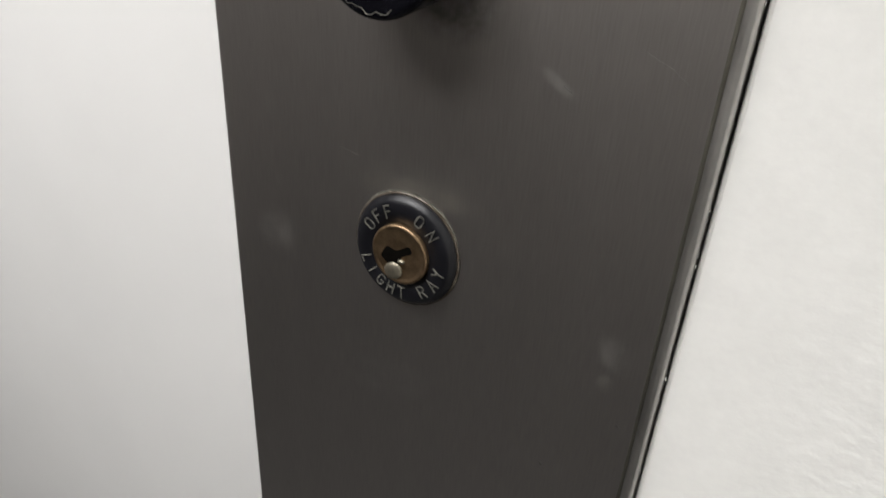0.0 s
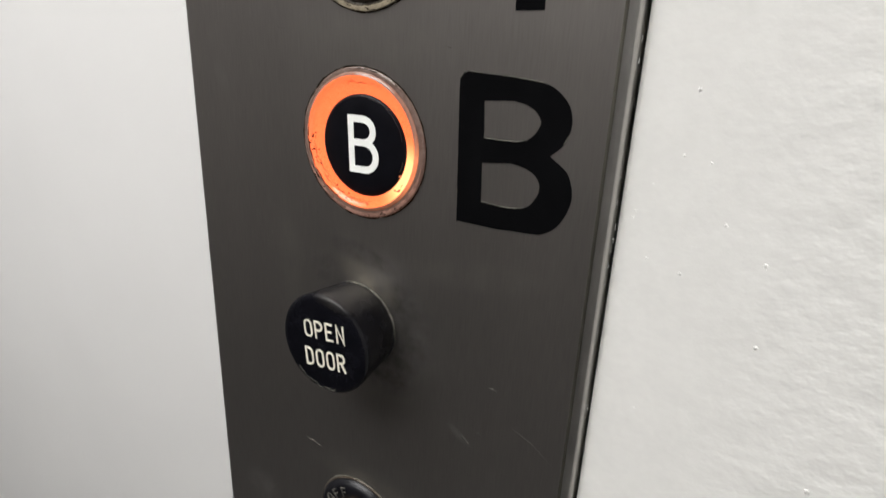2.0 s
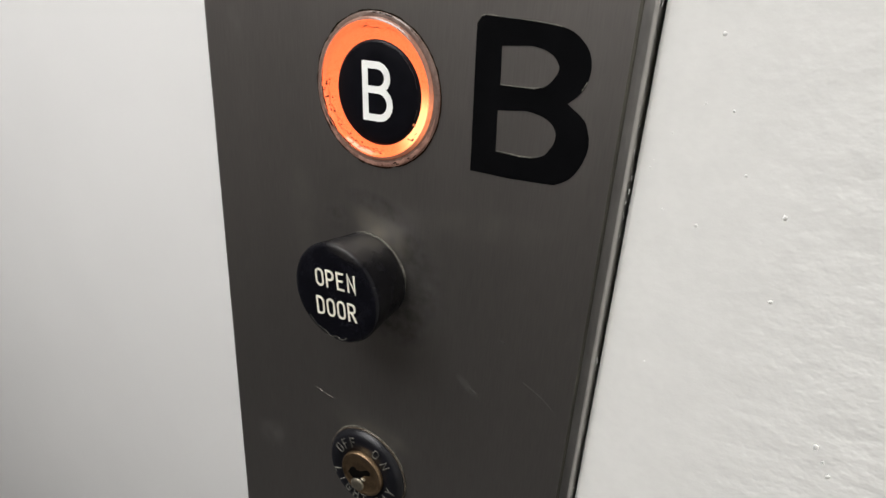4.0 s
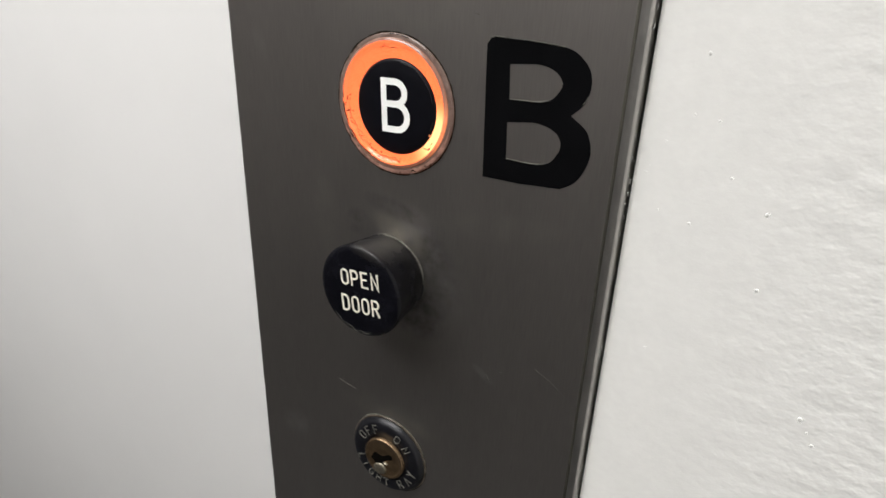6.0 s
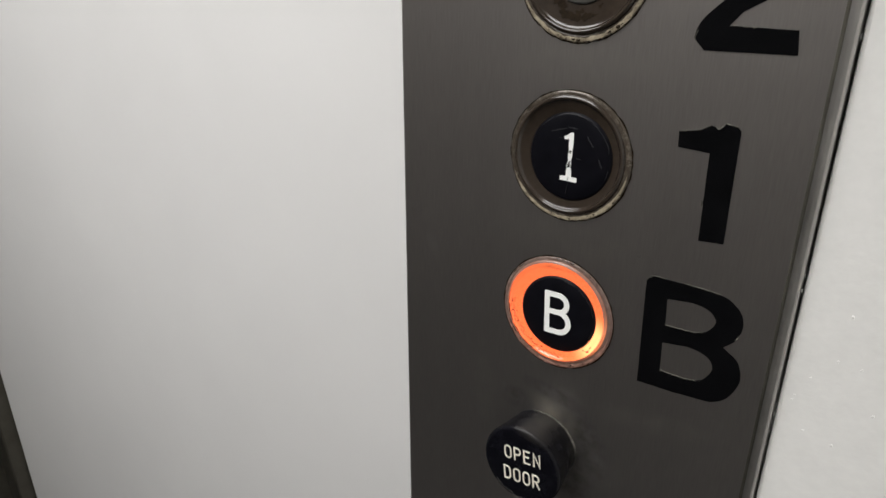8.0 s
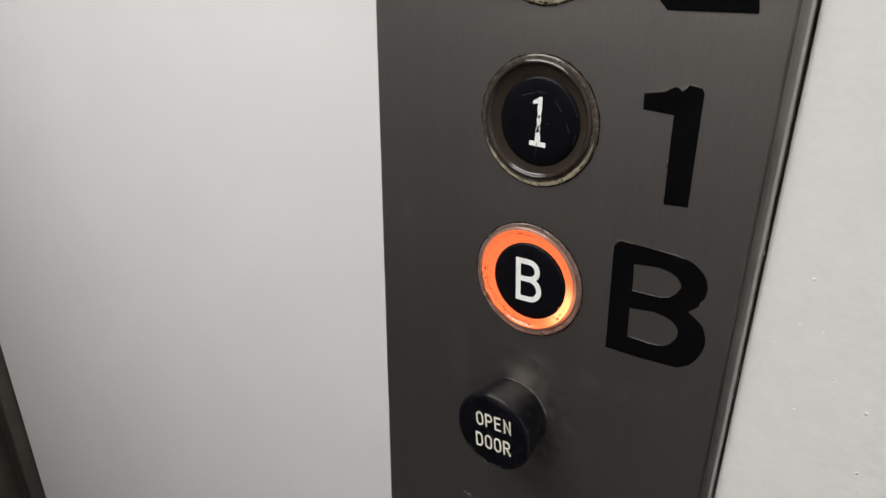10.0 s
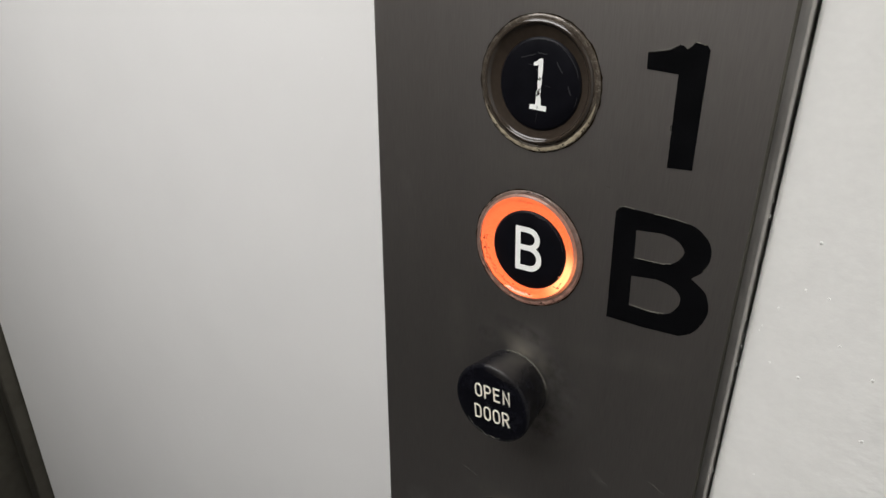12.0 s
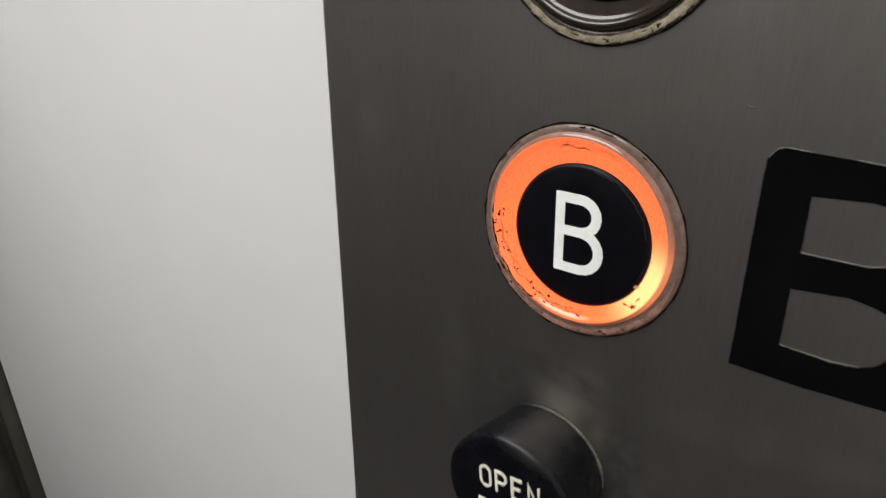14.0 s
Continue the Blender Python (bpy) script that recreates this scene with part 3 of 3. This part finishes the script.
for x0, z0, x1, z1, w in ((-3.24, 6.20, -3.19, 6.60, 0.012), (-3.20, 6.66, -3.195, 6.76, 0.014), (-3.9, 8.25, -3.4, 8.4, 0.03), (-3.3, 8.45, -3.0, 8.42, 0.03), (-2.6, 8.2, -2.4, 7.9, 0.03), (-2.15, 7.5, -2.05, 7.25, 0.03), (-3.6, 8.05, -3.2, 8.1, 0.02), (-2.95, 7.45, -2.8, 7.42, 0.02)):
    bm = bmesh.new()
    stroke(bm, [(x0 + (x1 - x0) * u / 4 + 0.01 * math.sin(5 * u), z0 + (z1 - z0) * u / 4 + 0.01 * math.cos(3 * u)) for u in range(5)], w, -0.0795 if z1 < 6.8 else -0.064, 0.008)
    part("scuff", bm, SCUFF, one, "faint scuff on the cap")
two = floor_button("2", LENS, LENS, BEZEL, "round unlit floor button with its cap missing", "smoky brown unlit lens")
for k, (a0, a1, r0, r1) in enumerate(((240, 294, 1.62, 1.40), (224, 250, 1.42, 1.18), (262, 276, 1.40, 1.30), (320, 338, 1.50, 1.20), (296, 304, 1.36, 1.28), (342, 350, 1.30, 1.22))):
    part("stain", band(*lens_centre("2"), a0, a1, r0, r1, lens_depth, 0.10, 3.0 * k, 30), GRIME, two, "brown stain in the empty lens")
for b, key in ((one, "1"), (two, "2"), (lit, "B")):
    rnd = random.Random(key)
    cx, cz = BUTTONS[key]
    part("residue", band(cx, cz, 200, 352, 2.195, 2.05, bezel_depth, 0.035, rnd.uniform(0, 9), 90), PINK_GLUE if key == "B" else OLD_GLUE, b, "pale dried residue round the bezel")
    part("grime", band(cx, cz, 0, 360, 2.24, 2.19, lambda r: -0.002, 0.035, rnd.uniform(0, 9), 120, 2), GRIME, b, "dark grime where the bezel meets the steel")
    for k in range(16):
        a = rnd.uniform(205, 345)
        r = rnd.uniform(2.09, 2.18)
        part("stain", band(cx, cz, a, a + rnd.uniform(0.6, 4.5), r, r - rnd.uniform(0.03, 0.10), bezel_depth, 0.03, k, 8, 2), GRIME, b, "brown stain on the bezel")
    for k in range(9):
        a = rnd.uniform(10, 190)
        part("stain", band(cx, cz, a, a + rnd.uniform(2, 12), 2.195, rnd.uniform(2.15, 2.18), bezel_depth, 0.03, k, 10, 2), GRIME, b, "brown stain on the bezel")

# door-open push button
ox, oz = OPEN_AT
knob = tagged(link("door_open_button", lathe(ox, oz, [(1.2, 0.2), (1.40, 0.02), (1.45, -0.06), (1.48, -0.15), (1.56, -0.8), (1.655, -1.52), (1.66, -1.58), (1.645, -1.64), (1.60, -1.69), (1.53, -1.72), (1.43, -1.73), (0.0, -1.735)], n=96), KNOB, smooth=True, origin=at(ox, oz)), "tall round black push button lettered OPEN DOOR", "button")
part("collar", lathe(ox, oz, [(1.38, 0.0), (1.47, -0.008), (1.46, -0.03), (1.42, -0.035)]), BLACK_PLASTIC, knob, "grimy black collar", True)
part("worn_ring", band(ox, oz, -4, 112, 1.53, 1.44, lambda r: -0.03, 0.012, 2.0, 50, 2), CHALKY, knob, "pale worn crescent on the collar")
for word, wx, wz, h in (("OPEN", -3.37, -4.14, 0.53), ("DOOR", -3.34, -5.13, 0.56)):
    tilt = 6.5
    for k, ch in enumerate(word):
        d = (k - 1.5) * 0.42
        part("letter", letter(ch, wx + d * math.cos(radians(tilt)), wz + d * math.sin(radians(tilt)), h, 0.26, tilt, -1.756, 0.064), CREAM_INLAY, knob, "cream engraved letter")
chip = random.Random(4)
chips = []
for k in range(13):
    a = 226 + k * 5.2
    chips.append((ox + (1.53 + chip.uniform(-0.10, 0.03)) * math.cos(radians(a)), oz + (1.53 + chip.uniform(-0.10, 0.03)) * math.sin(radians(a))))
bm = bmesh.new()
stroke(bm, chips, 0.018, -1.735, 0.03)
part("chipped_rim", bm, GREY_INLAY, knob, "chipped scuffed rim")

# key switch
kx, kz = KEY_AT
switch = tagged(link("key_switch", lathe(kx, kz, [(1.25, 0.2), (1.73, 0.0), (1.74, -0.05), (1.68, -0.14), (1.60, -0.24), (1.52, -0.285), (0.95, -0.30), (0.9, -0.2)]), BLACK_PLASTIC, smooth=True, origin=at(kx, kz)), "black key switch with brass lock marked OFF, ON and LIGHT RAY", "key switch")
part("rim", lathe(kx, kz, [(1.72, -0.005), (1.785, -0.005), (1.775, -0.05), (1.725, -0.075)], closed=True), BEZEL, switch, "thin worn metal rim", True)
plug = part("lock", lathe(kx, kz, [(0.93, -0.22), (0.93, -0.40), (0.90, -0.44), (0.84, -0.45), (0.80, -0.42), (0.74, -0.415), (0.0, -0.41)]), BRASS, switch, "tarnished brass lock", True)
slot = rounded([(-0.62, -0.18), (-0.42, 0.16), (-0.08, 0.12), (0.30, 0.34), (0.42, 0.16), (0.10, -0.04), (0.02, -0.30), (-0.28, -0.42), (-0.62, -0.18)], 4)[:-1]
part("keyway", sheet([[(kx + x, kz + z) for x, z in slot]], 0.02, -0.424), HOLE, plug, "dark keyway")
bm = bmesh.new()
bmesh.ops.create_uvsphere(bm, u_segments=14, v_segments=8, radius=1.0)
bmesh.ops.transform(bm, verts=bm.verts, matrix=Matrix.LocRotScale(at(kx - 0.16, kz - 0.55, -0.44), Euler((0, radians(-25), 0)), (0.0032, 0.0009, 0.0027)))
bmesh.ops.create_uvsphere(bm, u_segments=10, v_segments=6, radius=1.0, matrix=Matrix.LocRotScale(at(kx + 0.10, kz - 0.18, -0.44), None, (0.0012, 0.0008, 0.0007)))
part("key_stub", bm, BRIGHT_METAL, plug, "bright metal stub in the keyway", True)
part("residue", band(kx, kz, 20, 150, 1.845, 1.775, lambda r: -0.006, 0.03, 6.0, 50, 2), CHALKY, switch, "dusty residue round the switch")
for text, a0, step, up in (("OFF", 150, -19, True), ("ON", 64, -24, True), ("LIGHT", 204, 17, False), ("RAY", -54, 20.5, False)):
    for k, ch in enumerate(text):
        a = a0 + k * step
        r = 1.10 if up else 1.46
        part("letter", letter(ch, kx + r * math.cos(radians(a)), kz + r * math.sin(radians(a)), 0.36, 0.21, a - 90 if up else a + 90, -0.315, 0.042), GREY_INLAY, switch, "worn grey engraved letter")

# ---- hand-cut black tape characters ----
def decal(name, loops, label, seed):
    loops = [ragged(lp, 0.004, seed + k) for k, lp in enumerate(loops)]
    x, z = loops[0][0]
    return tagged(link(name, sheet(loops, 0.012, -0.014), BLACK_TAPE, origin=at(x, z)), label, "decal", "tape characters on the panel")


big_b = [(0.0, -0.06), (-0.12, 3.76), (-0.04, 3.92), (0.12, 3.99)] + rounded([(1.45, 3.97), (2.10, 3.93), (2.55, 3.79), (2.92, 3.42), (3.01, 2.98), (2.88, 2.52), (2.55, 2.17)]) \
    + rounded([(2.62, 2.12), (3.05, 1.80), (3.22, 1.25), (3.10, 0.72), (2.83, 0.30), (2.45, 0.07)]) + [(1.2, -0.035)]
hole_up = [(0.63, 3.31), (0.68, 2.36)] + rounded([(1.62, 2.40), (1.98, 2.55), (2.21, 2.90), (2.13, 3.14), (1.85, 3.33), (1.45, 3.40)])
hole_low = [(0.67, 1.70), (0.72, 0.64)] + rounded([(1.72, 0.63), (2.10, 0.80), (2.34, 1.22), (2.25, 1.56), (1.93, 1.75), (1.50, 1.82)])
tape_b = decal("letter_decal", [big_b, hole_up, hole_low], "large black tape letter B stuck on the steel", 1)
big_one = [(0.26, 8.76), (0.29, 8.29), (1.22, 8.23), (1.29, 5.50), (2.03, 5.55), (1.99, 8.95), (1.90, 9.07), (1.55, 9.13), (1.48, 9.02), (1.37, 8.93), (1.25, 9.02), (1.16, 9.03), (0.87, 8.87), (0.6, 8.82)]
tape_one = decal("number_decal", [big_one], "large black tape numeral 1 with a nicked top", 5)
big_two = [(0.63, 11.09), (3.03, 11.09), (2.95, 11.72), (1.22, 11.77)] + rounded([(1.52, 12.14), (2.29, 12.58), (2.76, 12.99), (3.0, 13.55), (2.92, 14.30), (2.45, 14.85), (1.65, 15.05), (0.85, 14.82), (0.45, 14.05)]) \
    + [(1.08, 13.98)] + rounded([(1.25, 14.32), (1.66, 14.45), (2.08, 14.28), (2.25, 13.85), (1.88, 13.22), (1.18, 12.60), (0.47, 11.90), (0.31, 11.42)])
tape_two = decal("number_decal", [big_two], "large black tape numeral 2 stuck on the steel", 9)

# pale strokes paint highlights on the tape's edges, besides nicks and residue
for owner, runs in ((tape_b, ([(-0.10, 3.80), (0.0, 3.95), (0.12, 4.0), (0.5, 3.99)], [(1.1, 3.985), (1.45, 3.975), (1.9, 3.95), (2.2, 3.92)], [(0.70, 2.36), (1.62, 2.40), (1.9, 2.49)], [(0.74, 0.635), (1.5, 0.625), (1.9, 0.69)], [(2.86, 2.52), (2.97, 2.75)])),
                    (tape_one, ([(0.27, 8.77), (0.6, 8.83), (0.87, 8.88), (1.16, 9.04)], [(1.37, 8.94), (1.48, 9.03), (1.55, 9.14), (1.88, 9.08)], [(1.235, 6.62), (1.225, 6.76)], [(2.015, 7.55), (2.01, 7.68)])),
                    (tape_two, ([(2.16, 12.68), (2.27, 12.71), (2.40, 12.68)], [(1.60, 11.765), (1.9, 11.75)], [(1.3, 11.775), (1.5, 11.77)], [(0.36, 11.36), (0.33, 11.44), (0.40, 11.62)]))):
    for k, run in enumerate(runs):
        bm = bmesh.new()
        stroke(bm, run, 0.035 if run[0] in ((1.235, 6.62), (2.16, 12.68)) else 0.018, -0.0165, 0.012)
        part("residue", bm, OLD_GLUE if run[0] == (2.16, 12.68) else CHALKY, owner, "pale stroke painting highlight, nick and residue along the cut edge")

# ---- wear on the panel: short scratches and chalky smudges ----
def mark(x0, z0, x1, z1, width, material, name, label, seed):
    rnd = random.Random(seed)
    n = 6
    pts = [(x0 + (x1 - x0) * k / n + rnd.uniform(-1, 1) * width * 0.5, z0 + (z1 - z0) * k / n + rnd.uniform(-1, 1) * width * 0.5) for k in range(n + 1)]
    bm = bmesh.new()
    stroke(bm, pts, width, -0.004, 0.004)
    part(name, bm, material, panel, label)


for k, (x0, z0, x1, z1, w) in enumerate([
    (0.62, -7.12, 0.84, -7.26, 0.03), (1.40, -5.03, 1.50, -5.04, 0.018), (1.50, -5.04, 1.65, -5.06, 0.026), (-7.80, -13.26, -7.68, -13.15, 0.024),
    (1.16, -6.74, 1.21, -6.78, 0.04), (1.52, -18.22, 1.58, -18.28, 0.05), (3.45, -15.81, 3.51, -15.85, 0.04), (-1.86, -9.02, -1.81, -9.05, 0.03), 
    (-0.58, 4.55, -0.42, 4.51, 0.022), (-5.1, -0.85, -5.02, -0.89, 0.022), (-6.4, 4.62, -6.0, 4.60, 0.010), (0.9, 4.0, 1.0, 3.97, 0.02), (-1.3, -2.1, -1.24, -2.3, 0.014), (-5.9, 0.3, -5.8, -0.1, 0.008)]):
    mark(x0, z0, x1, z1, w, SCRATCH, "scratch", "pale scratch in the steel", k)


for k, run in enumerate(((-5.9, -9.95, -5.1, -10.1), (2.31, -6.13, 2.97, -6.42), (2.97, -6.42, 3.55, -6.85))):
    mark(*run, 0.010, FAINT, "scratch", "faint scratch in the steel", 40 + k)
nick = random.Random(31)
for k in range(14):
    x, z, a, n = nick.uniform(-10, 3.5), nick.uniform(-22, 12), nick.uniform(0, math.pi), nick.uniform(0.03, 0.16)
    if all(math.hypot(x - bx, z - bz) > 2.5 for bx, bz in list(BUTTONS.values()) + [OPEN_AT, KEY_AT]) and not (-0.3 < x < 3.4 and z > -0.3):
        mark(x, z, x + n * math.cos(a), z + n * math.sin(a), nick.uniform(0.006, 0.02), FAINT, "scratch", "faint scratch in the steel", 50 + k)

# ---- paint: nibs on the rolled wall, a few specks on the door, flecks along the panel's gap ----
def blob(bm, place, size, turn=None):
    g = bmesh.ops.create_icosphere(bm, subdivisions=1, radius=1.0)
    bmesh.ops.transform(bm, verts=g["verts"], matrix=Matrix.LocRotScale(place, Euler((0, random.uniform(0, 6) if turn is None else turn, 0)), size))


nibs = bmesh.new()
rnd = random.Random(12)
for k in range(24):
    r = rnd.choice((0.0002, 0.0002, 0.00025, 0.0003, 0.0004))
    blob(nibs, Vector((rnd.uniform(0.05, 0.32), 0.003, rnd.uniform(0.85, 1.55))), (r * rnd.uniform(0.8, 1.8), r * 0.25, r * rnd.uniform(0.8, 1.6)))
for x, z, r in ((7.78, 0.47, 2.0), (7.99, -1.57, 1.9), (9.81, -4.91, 2.6), (10.25, -5.59, 2.0), (10.05, -5.25, 1.4), (5.7, 4.12, 1.7), (5.63, 2.64, 1.2), (6.02, -0.19, 1.7), (6.8, 1.22, 1.4), (6.24, 2.57, 1.2),
                (5.52, -4.23, 1.1), (5.06, 1.87, 0.9), (4.7, 0.97, 1.0), (4.75, 1.15, 0.8), (5.18, 0.01, 1.0), (6.6, 11.4, 1.3), (5.6, 12.9, 1.2), (6.9, 9.6, 1.2)):
    blob(nibs, at(x, z, 0.3), (r * 0.00030, r * 0.00005, r * 0.00034))
tagged(link("paint_nibs", nibs, WALL_PAINT, smooth=True), "small lumps of dried white paint on the wall", "paint nibs", "", "stuff")
specks = bmesh.new()
for k in range(60):
    r = rnd.choice((0.0004, 0.0005, 0.0007, 0.001))
    blob(specks, Vector((rnd.uniform(-1.3, -0.15), DOOR_Y, rnd.uniform(0.5, 1.6))), (r, r * 0.35, r))
blob(specks, Vector((-0.60, DOOR_Y, Z0 - 0.45)), (0.0016, 0.0005, 0.0016))
tagged(link("paint_specks", specks, DOOR_PAINT, smooth=True), "tiny paint specks on the white lift door", "paint specks", "", "stuff")
flecks = bmesh.new()
for k in range(34):
    z = rnd.uniform(-24, 16)
    blob(flecks, at(4.305 + rnd.uniform(-0.01, 0.03), z, 0.16 + rnd.uniform(0, 0.08)), (0.00009, 0.00012, rnd.uniform(0.0003, 0.0012)), 0.0)
tagged(link("paint_flecks", flecks, WHITE_INLAY, smooth=True), "white paint flecks along the panel's edge", "paint flecks", "", "stuff")
